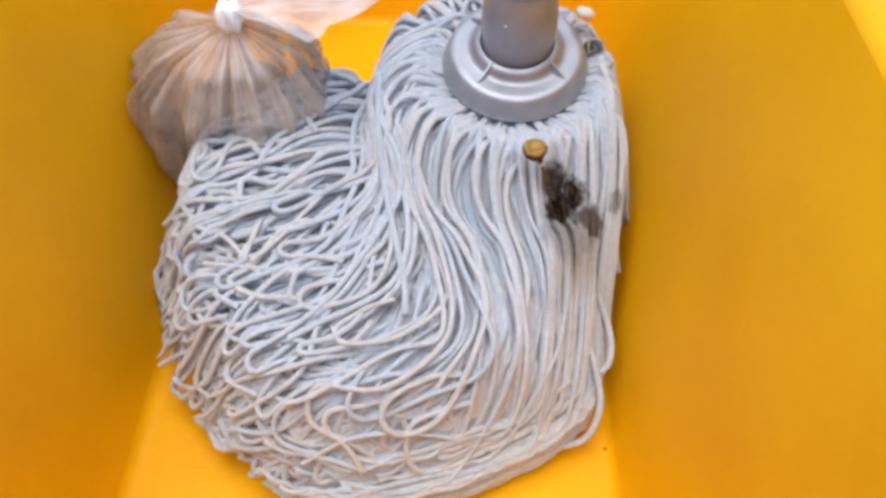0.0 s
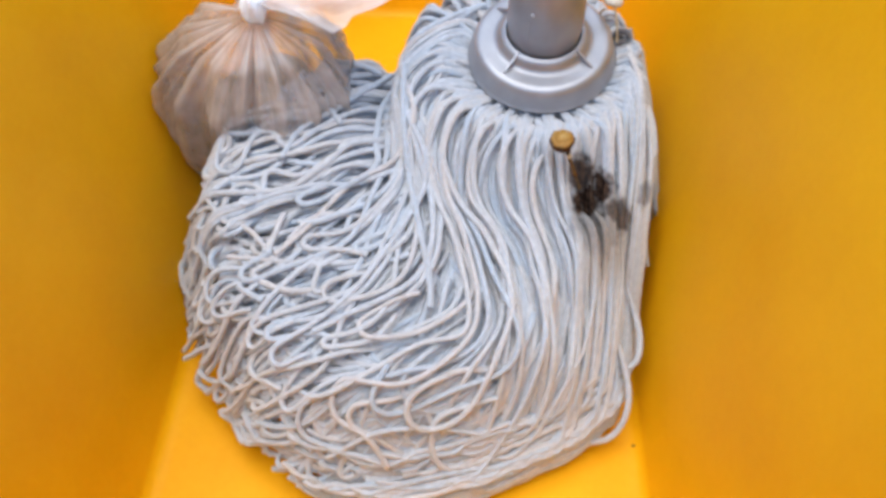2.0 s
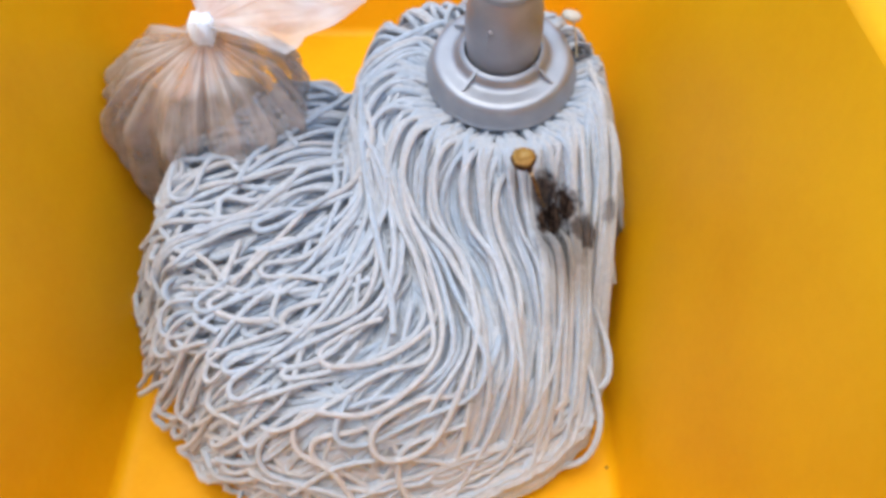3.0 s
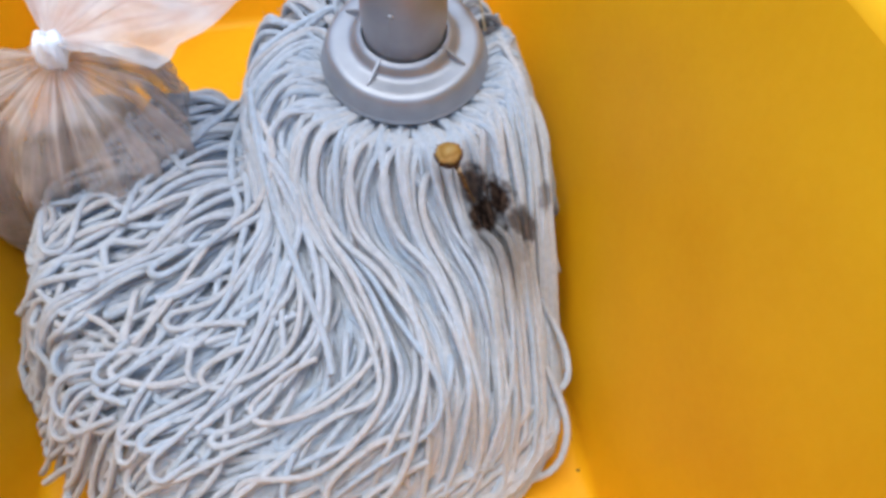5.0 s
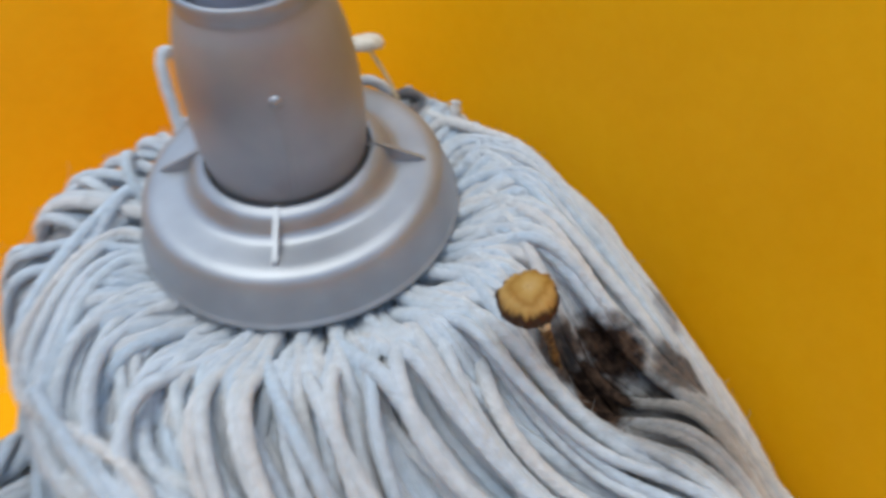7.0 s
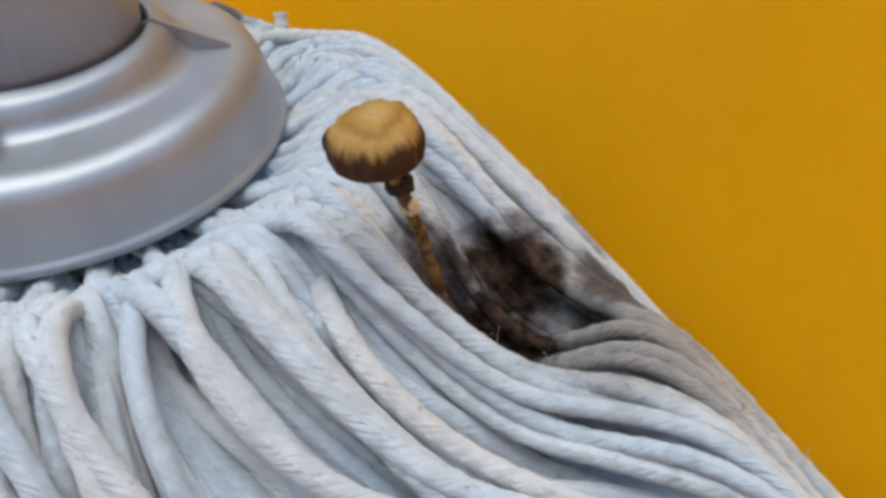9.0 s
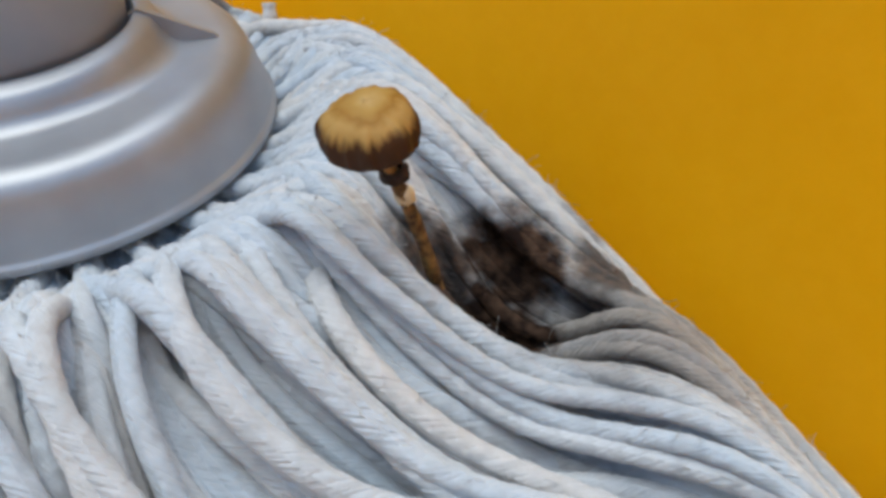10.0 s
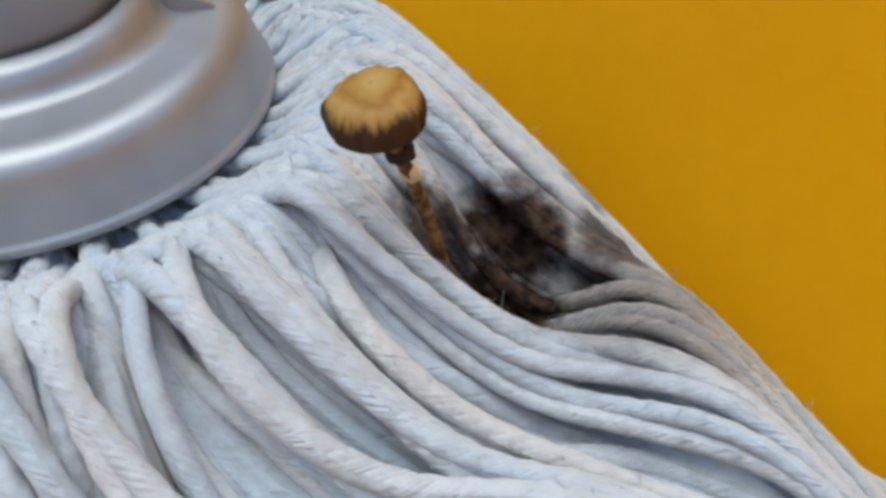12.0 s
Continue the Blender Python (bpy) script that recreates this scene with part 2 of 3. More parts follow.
def tube(path, radius, sides=10, plies=0, closed=True):
    """Verts, faces and uvs of a tube along a path; radius a number or one per point; plies: twisted lobes."""
    path = np.asarray(path, float)
    n = len(path)
    rad = np.broadcast_to(np.asarray(radius, float), (n,))
    tan = np.gradient(path, axis=0)
    tan /= np.linalg.norm(tan, axis=1)[:, None] + 1e-12
    up = np.array([0.0, 0.0, 1.0]) if abs(tan[0, 2]) < 0.9 else np.array([1.0, 0.0, 0.0])
    nor = np.empty_like(path)
    v = up - tan[0] * (up @ tan[0])
    for i in range(n):
        v = v - tan[i] * (v @ tan[i])
        v /= np.linalg.norm(v) + 1e-12
        nor[i] = v
    bi = np.cross(tan, nor)
    a = np.linspace(0, 2 * math.pi, sides + 1)
    ring = nor[:, None] * np.cos(a)[None, :, None] + bi[:, None] * np.sin(a)[None, :, None]
    length = np.r_[0, np.cumsum(np.linalg.norm(np.diff(path, axis=0), axis=1))]
    uvs = np.stack(np.broadcast_arrays(np.linspace(0, 1, sides + 1)[None], length[:, None]), -1).reshape(-1, 2)
    lobes = 1 + (0.085 * np.cos(plies * (a[None] + 2 * math.pi * 62.0 * length[:, None])) if plies else np.zeros((n, sides + 1)))
    verts = (path[:, None] + ring * (rad[:, None] * lobes)[..., None]).reshape(-1, 3)
    k = sides + 1
    faces = [(i * k + j, i * k + j + 1, (i + 1) * k + j + 1, (i + 1) * k + j) for i in range(n - 1) for j in range(sides)]
    if closed:
        faces += [tuple(range(sides - 1, -1, -1)), tuple((n - 1) * k + j for j in range(sides))]
    return verts, faces, uvs


# ---- ground ----
v = [(-40, -40, -0.004), (40, -40, -0.004), (40, 40, -0.004), (-40, 40, -0.004)]
ground = new("ground", mesh_from("ground", v, [(0, 1, 2, 3)], GROUND, smooth=False))
tagged(ground, "pale stone floor under the yellow tub", "floor", kind="structure")

# ---- the yellow tub ----
YAW = radians(7.5)
TUB_X0, TUB_X1, TUB_Y0, TUB_Y1 = -0.248, 0.073, -0.43, 0.27
FLARE, RIM_Z = math.tan(radians(10)), 0.305


def tub_ring(grow, z, corner, n=14):
    x0, x1, y0, y1 = TUB_X0 - grow, TUB_X1 + grow, TUB_Y0 - grow, TUB_Y1 + grow
    out = []
    for cx, cy, a0 in ((x1 - corner, y0 + corner, -90), (x1 - corner, y1 - corner, 0), (x0 + corner, y1 - corner, 90), (x0 + corner, y0 + corner, 180)):
        for i in range(n):
            a = radians(a0 + 90 * i / (n - 1))
            out.append((cx + corner * math.cos(a), cy + corner * math.sin(a), z))
    return out


def loft(rings, close_first=False, close_last=False):
    n = len(rings[0])
    verts = [p for r in rings for p in r]
    faces = []
    for j in range(len(rings) - 1):
        for i in range(n):
            k = (i + 1) % n
            faces.append((j * n + i, j * n + k, (j + 1) * n + k, (j + 1) * n + i))
    if close_first:
        faces.append(tuple(range(n - 1, -1, -1)))
    if close_last:
        faces.append(tuple((len(rings) - 1) * n + i for i in range(n)))
    return verts, faces


def build_tub():
    tub = tagged(empty("tub", pose(0, 0, 0, 0, 0, 7.5)), "deep yellow plastic tub holding the mop", "tub")
    inner = [tub_ring(-0.012, 0.0, 0.03), tub_ring(-0.006, 0.0006, 0.032), tub_ring(-0.002, 0.003, 0.034), tub_ring(0.0005, 0.008, 0.036)]
    for k in range(1, 9):
        z = 0.008 + (RIM_Z - 0.008) * k / 8
        inner.append(tub_ring(z * FLARE - 0.0009, z, 0.036 + 0.035 * k / 8))
    v, f = loft(inner[::-1], close_last=True)
    part("body", mesh_from("tub_body", v, f, YELLOW), tub)
    g = RIM_Z * FLARE
    lip = [tub_ring(g - 0.001, RIM_Z - 0.001, 0.071), tub_ring(g + 0.001, RIM_Z + 0.004, 0.072), tub_ring(g + 0.006, RIM_Z + 0.0065, 0.075), tub_ring(g + 0.03, RIM_Z + 0.004, 0.09),
           tub_ring(g + 0.036, RIM_Z, 0.094), tub_ring(g + 0.037, RIM_Z - 0.02, 0.095), tub_ring(g + 0.034, RIM_Z - 0.02, 0.095), tub_ring(g + 0.032, RIM_Z - 0.004, 0.092), tub_ring(g + 0.004, RIM_Z - 0.004, 0.073)]
    v, f = loft(lip)
    part("rim", mesh_from("tub_rim", v, f, YELLOW), tub)
    outer = [tub_ring(g + 0.004, RIM_Z - 0.004, 0.073), tub_ring(0.004, 0.0, 0.04), tub_ring(-0.01, -0.0035, 0.03)]
    v, f = loft(outer, close_last=True)
    part("outer_wall", mesh_from("tub_outer", v, f, YELLOW), tub)
    return tub


build_tub()

# ---- the mop ----
AXIS_TILT = 12.0
HUB = pose(0, 0, 0.155, AXIS_TILT, 0, 0)
R_STR = 0.0022
mop = tagged(empty("mop", pose(0, 0, 0)), "string mop with a silver plastic socket and loose white cotton strings", "mop")


def placed(v, m=HUB):
    a = np.array(m)
    return np.asarray(v, float) @ a[:3, :3].T + a[:3, 3]


def fine(profile, m):
    return catmull(np.asarray(profile), m)


skirt = [(0.0493, -0.0012), (0.0504, -0.0008), (0.0506, 0.0006), (0.0500, 0.0014), (0.0496, 0.0022), (0.0487, 0.0060), (0.0474, 0.0105), (0.0462, 0.0132), (0.0445, 0.0150), (0.0420, 0.0159),
         (0.0385, 0.0161), (0.0345, 0.0163), (0.0325, 0.0168), (0.0308, 0.0182), (0.0296, 0.0205), (0.0284, 0.0222), (0.0268, 0.0232), (0.0256, 0.0236), (0.0249, 0.0231), (0.0245, 0.0208), (0.0242, 0.0170)]
v, f = lathe(fine(skirt, 70), 128)
v2, f2 = lathe([(0.0493, -0.0012), (0.0470, 0.008), (0.044, 0.0135), (0.030, 0.0145), (0.0242, 0.0155)], 128)
socket = part("socket", mesh_from("socket", placed(v + v2), f + [tuple(i + len(v) for i in q)[::-1] for q in f2], SILVER), mop, "silver plastic bell-shaped socket")
cup = [(0.0232, 0.0165), (0.0235, 0.0215), (0.0240, 0.026), (0.0247, 0.034), (0.0248, 0.044), (0.0243, 0.054), (0.0231, 0.063), (0.0212, 0.0705), (0.0197, 0.0745), (0.0191, 0.0762), (0.0193, 0.0775), (0.0197, 0.079), (0.0196, 0.0812), (0.0188, 0.0818), (0.0179, 0.0808), (0.0175, 0.075), (0.0172, 0.060)]


def seam(r, z, a, j):
    d = abs((math.degrees(a) - 250 + 180) % 360 - 180)
    return r + (0.0004 * max(0.0, 1 - d / 2.2) if 0.022 < z < 0.062 and r > 0.0205 else 0.0), z


v, f = lathe(fine(cup, 60), 180, seam)
part("sleeve", mesh_from("sleeve", placed(v), f, SILVER), mop)
nub = []
for (r, z) in ((0.0020, -0.0004), (0.0018, 0.0006), (0.0010, 0.0011), (0.0001, 0.0013)):
    nub.append((r, z))
v, f = lathe(nub, 16)
part("moulding_nub", mesh_from("nub", placed(v, HUB @ pose(0.0239 * math.cos(radians(252)), 0.0239 * math.sin(radians(252)), 0.058, 0, 82, 252)), f, SILVER), mop)
for ang in (-123.1, -32.1, 56.9, 147.0):
    w, prof = 0.0007, [(0.0240, 0.0232), (0.0262, 0.0242), (0.0400, 0.0172), (0.0412, 0.0158), (0.0330, 0.0150), (0.0250, 0.0150)]
    v = [(r, s * w, z) for s in (-1, 1) for r, z in prof]
    k = len(prof)
    f = [tuple(range(k))[::-1], tuple(range(k, 2 * k))] + [(i, (i + 1) % k, k + (i + 1) % k, k + i) for i in range(k)]
    part("rib", mesh_from("rib", placed(v, HUB @ pose(0, 0, 0, 0, 0, ang)), [q[::-1] for q in f], SILVER, smooth=False), socket)
v, f = lathe([(0.0148, 0.03), (0.0148, 0.35), (0.0148, 1.2), (0.0140, 1.206), (0.0001, 1.208)], 64)
part("handle", mesh_from("handle", placed(v), f, TUBE), mop, "grey metal handle tube")

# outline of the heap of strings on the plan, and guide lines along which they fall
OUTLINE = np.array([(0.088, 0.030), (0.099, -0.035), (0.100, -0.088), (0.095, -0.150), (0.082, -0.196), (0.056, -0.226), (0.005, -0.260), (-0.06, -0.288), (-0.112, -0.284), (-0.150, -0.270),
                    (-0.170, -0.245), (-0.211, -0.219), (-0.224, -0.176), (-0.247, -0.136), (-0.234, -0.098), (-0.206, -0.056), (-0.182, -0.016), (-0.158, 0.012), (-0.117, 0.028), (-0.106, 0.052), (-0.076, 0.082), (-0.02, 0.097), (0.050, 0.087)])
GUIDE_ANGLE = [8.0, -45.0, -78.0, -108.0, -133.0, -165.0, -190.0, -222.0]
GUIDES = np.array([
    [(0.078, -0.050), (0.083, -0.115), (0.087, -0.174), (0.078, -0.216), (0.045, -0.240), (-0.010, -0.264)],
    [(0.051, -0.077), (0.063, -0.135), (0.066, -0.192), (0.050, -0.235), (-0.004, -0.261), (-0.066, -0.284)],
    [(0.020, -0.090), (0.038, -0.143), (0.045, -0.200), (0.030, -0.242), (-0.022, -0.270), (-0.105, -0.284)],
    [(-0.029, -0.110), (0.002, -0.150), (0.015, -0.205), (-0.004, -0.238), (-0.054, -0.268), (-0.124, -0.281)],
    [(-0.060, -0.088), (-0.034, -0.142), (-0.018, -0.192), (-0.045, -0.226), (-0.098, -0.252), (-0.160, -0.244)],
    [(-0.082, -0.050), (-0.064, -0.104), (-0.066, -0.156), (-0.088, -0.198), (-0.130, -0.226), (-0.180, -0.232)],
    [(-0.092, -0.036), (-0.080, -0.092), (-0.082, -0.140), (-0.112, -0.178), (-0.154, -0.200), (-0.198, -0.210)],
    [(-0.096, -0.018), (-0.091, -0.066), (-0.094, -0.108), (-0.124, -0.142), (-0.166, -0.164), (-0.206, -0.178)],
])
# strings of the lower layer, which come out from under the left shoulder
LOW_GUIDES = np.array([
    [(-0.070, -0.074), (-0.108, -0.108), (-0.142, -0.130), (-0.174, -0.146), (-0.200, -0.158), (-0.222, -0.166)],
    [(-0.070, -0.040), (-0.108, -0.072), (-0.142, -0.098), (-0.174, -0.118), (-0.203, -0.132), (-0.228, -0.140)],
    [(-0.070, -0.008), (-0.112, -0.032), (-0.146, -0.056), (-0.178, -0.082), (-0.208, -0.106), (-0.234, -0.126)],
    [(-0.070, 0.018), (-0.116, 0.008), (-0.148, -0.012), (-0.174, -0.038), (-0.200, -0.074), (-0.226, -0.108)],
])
CELL, GX0, GY0, GN = 0.0015, -0.27, -0.32, 290


def inside_depth(x, y):
    """Distance from the outline, positive inside."""
    p = np.stack([x, y], -1)
    best = np.full(x.shape, 9.0)
    odd = np.zeros(x.shape, bool)
    for a, b in zip(OUTLINE, np.roll(OUTLINE, -1, 0)):
        ab = b - a
        s = np.clip(((p - a) @ ab) / (ab @ ab), 0, 1)
        best = np.minimum(best, np.linalg.norm(p - a - s[..., None] * ab, axis=-1))
        cross = (a[1] > y) != (b[1] > y)
        odd ^= cross & (x < ab[0] * (y - a[1]) / (ab[1] if ab[1] else 1e-9) + a[0])
    return np.where(odd, best, -best)


def low_top(x, y, d):
    """The heap without its shoulder; steep where it leans on the bag."""
    lean = np.clip((y + 0.125) / 0.04, 0, 1) * np.clip((-x - 0.10) / 0.02, 0, 1)
    s = np.clip(d / (0.045 - 0.029 * lean), 0, 1)
    s = s * s * (3 - 2 * s)
    return 0.028 + s * (0.092 - 0.17 * np.clip(-y - 0.13, 0, 0.2) + 0.010 * lean)


def heap_top(x, y, low=False):
    d = inside_depth(x, y)
    r = np.hypot(x, y)
    heap = low_top(x, y, d)
    # shoulder of strings that rise out of the socket and fold over, wider to the left
    r0 = 0.060 + 0.015 * np.clip(-x / (r + 1e-6) * 0.95 + y / (r + 1e-6) * 0.2, 0, 1)
    ledge = np.clip((y + 0.10) / 0.05, 0, 1)
    shoulder = 0.161 + 0.05 * y - 11.0 * np.clip(r - r0, 0, 1) ** 2 - 5.0 * ledge * np.clip(-x - 0.093 - 0.10 * np.clip(y, 0, 1), 0, 1)
    if low:
        shoulder = heap
    z = np.maximum(heap, np.minimum(shoulder, 0.025 + 7.0 * np.clip(d, 0, 1)))
    # flank towards the tub's side
    z = np.minimum(z, np.maximum(0.200 + 0.49 * y - 0.35 * np.clip(-y - 0.11, 0, 1), 0.086) - 1.2 * (x - 0.04))
    z = z + 0.005 * np.exp(-(((x - 0.080) / 0.018) ** 2 + ((y + 0.040) / 0.016) ** 2)) - 0.011 * np.exp(-(((x - 0.090) / 0.018) ** 2 + ((y + 0.100) / 0.026) ** 2)) - 0.006 * np.exp(-(((x - 0.072) / 0.02) ** 2 + ((y - 0.004) / 0.018) ** 2))
    # hollow where the toadstool stands
    z = z - 0.034 * np.exp(-(((x - 0.038) / 0.014) ** 2 + ((y + 0.091) / 0.016) ** 2))
    hub = 0.155 + 0.2126 * y - 0.007
    k = np.clip((r - 0.050) / 0.012, 0, 1)
    return z * k + np.minimum(z, hub) * (1 - k)


gx, gy = np.meshgrid(GX0 + CELL * np.arange(GN), GY0 + CELL * np.arange(GN), indexing="ij")
TOP = heap_top(gx, gy)


def blurred(a, k):
    for axis in (0, 1):
        c = np.cumsum(np.concatenate([np.repeat(np.take(a, [0], axis), k, axis), a, np.repeat(np.take(a, [-1], axis), k, axis)], axis), axis)
        c = np.concatenate([np.zeros_like(np.take(c, [0], axis)), c], axis)
        n = a.shape[axis]
        a = (np.take(c, np.arange(2 * k + 1, 2 * k + 1 + n), axis) - np.take(c, np.arange(n), axis)) / (2 * k + 1)
    return a


def string_lines(rng, count):
    """Lines of the strings on the plan, from under the socket outwards; with each, whether it belongs to the lower layer."""
    lines = []
    for s in range(count):
        pick = rng.random()
        back, low = pick < 0.21, pick > 0.77
        if back:
            ang = radians(rng.uniform(-28, 175))
            sway = rng.normal(0, 0.25)
            pts = [(r * math.cos(ang + sway * k), r * math.sin(ang + sway * k)) for r, k in ((0.036, 0), (0.047, 0), (0.06, 0.1), (0.080, 0.4), (0.105, 0.8), (0.135, 1.1))]
            m = 60
        else:
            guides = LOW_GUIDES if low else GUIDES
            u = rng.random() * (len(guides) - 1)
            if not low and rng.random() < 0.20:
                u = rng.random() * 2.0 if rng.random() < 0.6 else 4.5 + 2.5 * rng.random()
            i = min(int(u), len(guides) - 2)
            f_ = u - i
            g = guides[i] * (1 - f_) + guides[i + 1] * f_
            pts = []
            if not low:
                ang = radians(GUIDE_ANGLE[i] * (1 - f_) + GUIDE_ANGLE[i + 1] * f_ + rng.normal(0, 7))
                pts = [(r * math.cos(ang), r * math.sin(ang)) for r in (0.036, 0.047, 0.060)]
            else:
                u = 7.0
            wild = 0.0037 + 0.0052 * (u / 7)
            off = rng.normal(0, 0.004, 2)
            for j, q in enumerate(g):
                off = 0.6 * off + rng.normal(0, wild * (0.42 + 0.24 * j), 2)
                pts.append(q + off)
            m = 200
        line = catmull(pts, m)
        if back:
            dd = inside_depth(line[:, 0], line[:, 1])
            line = line[: max(20, int(np.argmax(dd < 0.003)) if (dd < 0.003).any() else m)]
        if not back:
            keep = rng.uniform(0.80, 1.0)
            line = line[: int(m * keep)]
            k = np.linspace(0, 1, len(line))
            d = np.gradient(line, axis=0)
            d /= np.linalg.norm(d, axis=1)[:, None] + 1e-9
            side = np.stack([-d[:, 1], d[:, 0]], 1)
            amp = rng.uniform(0.0005, 0.0034) * (0.35 + u / 4.5)
            line = line + side * (amp * np.clip(k * 3 - 0.7, 0, 1.3) * np.sin(k * rng.uniform(8, 20) + rng.uniform(0, 6)))[:, None]
            if u > 2.5 and rng.random() < 0.10 + 0.09 * u:
                # the string folds back: a round bend, then a run the other way
                cut = int(len(line) * rng.uniform(0.86, 1.0))
                line, turn = line[:cut], rng.choice([-1, 1])
                e, dirn, side_, rad = line[-1], d[cut - 1], side[cut - 1] * turn, rng.uniform(0.003, 0.009)
                a = np.linspace(0.06, rng.uniform(2.6, 3.5), 40)[:, None]
                bend = e + dirn * rad * np.sin(a) + side_ * rad * (1 - np.cos(a))
                out = bend[-1] - bend[-2]
                out /= np.linalg.norm(out) + 1e-9
                run = np.linspace(0.001, rng.uniform(0.008, 0.045), 40)[:, None]
                across = np.array([-out[1], out[0]])
                line = np.vstack([line, bend, bend[-1] + out * run + across * (rng.normal(0, 0.004) * np.sin(run * 70))])
            dd = inside_depth(line[:, 0], line[:, 1])
            edge = 0.002 + 0.017 * rng.random() ** 1.5
            for _ in range(8):
                bad = dd < edge
                if not bad.any():
                    break
                line[bad] = line[bad] * 0.97 + np.array([-0.05, -0.14]) * 0.03
                dd = inside_depth(line[:, 0], line[:, 1])
        # even steps
        seg = np.r_[0, np.cumsum(np.linalg.norm(np.diff(line, axis=0), axis=1))]
        n = max(12, int(seg[-1] / 0.002))
        t_ = np.linspace(0, seg[-1], n)
        line = np.stack([np.interp(t_, seg, line[:, 0]), np.interp(t_, seg, line[:, 1])], 1)
        ker = np.ones(5) / 5
        pad = np.vstack([np.repeat(line[:1], 2, 0), line, np.repeat(line[-1:], 2, 0)])
        line = np.stack([np.convolve(pad[:, 0], ker, "valid"), np.convolve(pad[:, 1], ker, "valid")], 1)
        lines.append((line, low))
    return lines


OFFS = [(i, j) for i in range(-2, 3) for j in range(-2, 3) if math.hypot(i, j) * CELL < R_STR * 1.12]


def lay(lines, base, squash):
    """Lays the lines one on another on a height field; gives their heights and the field."""
    field, heights = base.copy(), []
    for line in lines:
        ij = np.clip(((line - (GX0, GY0)) / CELL).round().astype(int), 3, GN - 4)
        under = np.max([field[ij[:, 0] + a, ij[:, 1] + b] for a, b in OFFS], axis=0)
        win = 4
        pad = np.pad(under, win, mode="edge")
        roll = np.max([pad[k:k + len(under)] for k in range(2 * win + 1)], axis=0)
        z = 0.45 * under + 0.55 * roll
        pad = np.pad(z, 5, mode="edge")
        z = np.convolve(pad, np.ones(11) / 11, "valid") + R_STR * squash
        heights.append(z)
        for a, b in OFFS:
            d2 = (a * a + b * b) * CELL * CELL
            np.maximum.at(field, (ij[:, 0] + a, ij[:, 1] + b), z + math.sqrt(max(R_STR**2 - d2, 0)) * 0.9)
    return heights, field


rng = np.random.default_rng(7)
COUNT = 1400
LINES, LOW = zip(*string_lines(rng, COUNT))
PILED, first = lay(LINES, np.zeros((GN, GN)), 0.25)
CROWN = blurred(first, 5)


def settled(line, h, low):
    """Height of a string in the heap: the order of the pile, pressed together under the heap's top."""
    ij = np.clip(((line - (GX0, GY0)) / CELL).round().astype(int), 0, GN - 1)
    rel = np.clip((h - CROWN[ij[:, 0], ij[:, 1]]) * 0.24, -0.018, 0.0022)
    z = np.maximum(heap_top(line[:, 0], line[:, 1], low) + rel, R_STR + 0.001)
    pad = np.pad(z, 4, mode="edge")
    return np.convolve(pad, np.ones(9) / 9, "valid")


HEIGHTS = [settled(*row) for row in zip(LINES, PILED, LOW)]


def string_path(line, z):
    r = np.hypot(line[:, 0], line[:, 1])
    hub = 0.155 + 0.2126 * line[:, 1] - 0.0042
    z = np.where(r < 0.080, np.minimum(z, hub + np.clip(r - 0.0505, 0, 1) * 0.55), z)
    pad = np.pad(z, 3, mode="edge")
    z = np.convolve(pad, np.ones(7) / 7, "valid")
    p = np.column_stack([line, z])
    return p


under_v, under_f, under_uv, base_i = [], [], [], 0
order = np.argsort([-np.mean(h - heap_top(l[:, 0], l[:, 1], w)) for l, h, w in zip(LINES, HEIGHTS, LOW)])
named = set(order[:290].tolist())
for s, (line, z) in enumerate(zip(LINES, HEIGHTS)):
    p = string_path(line, z)
    rad = R_STR * rng.uniform(0.80, 1.02) * (1 - 0.13 * np.clip((-p[:, 1] - 0.09) / 0.08, 0, 1)) * (1 + 0.05 * np.sin(np.linspace(0, rng.uniform(8, 30), len(p)) + rng.uniform(0, 6)))
    if s in named:
        v, f, uv = tube(p, rad, 14, 3)
        part("string", mesh_from("string", v, f, COTTON, uv), mop)
    else:
        v, f, uv = tube(p[::2], rad[::2], 8)
        under_v.append(v)
        under_uv.append(uv)
        under_f += [tuple(i + base_i for i in q) for q in f]
        base_i += len(v)
for k in range(92):
    # short inner strings that fill the ring under the socket's rim
    ang = radians(-186 + 206 * k / 91 + rng.normal(0, 1.0))
    rr = np.linspace(0.040, 0.098, 30)
    line = np.stack([rr * np.cos(ang + 2.0 * (rr - 0.04) * rng.normal(0, 1)), rr * np.sin(ang)], 1)
    z = heap_top(line[:, 0], line[:, 1]) - rng.uniform(0.001, 0.005) - 0.9 * np.clip(rr - 0.074, 0, 1)
    v, f, uv = tube(string_path(line, z), R_STR * 0.95, 8)
    under_v.append(v)
    under_uv.append(uv)
    under_f += [tuple(i + base_i for i in q) for q in f]
    base_i += len(v)
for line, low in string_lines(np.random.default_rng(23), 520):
    # the layer beneath, seen between the upper strings
    z = np.maximum(heap_top(line[:, 0], line[:, 1], low) - rng.uniform(0.009, 0.015), R_STR + 0.001)
    v, f, uv = tube(string_path(line, z)[::2], R_STR * 0.95, 8)
    under_v.append(v)
    under_uv.append(uv)
    under_f += [tuple(i + base_i for i in q) for q in f]
    base_i += len(v)
tagged(part("string_mass", mesh_from("string_mass", np.vstack(under_v), under_f, COTTON, np.vstack(under_uv)), mop), kind="stuff")

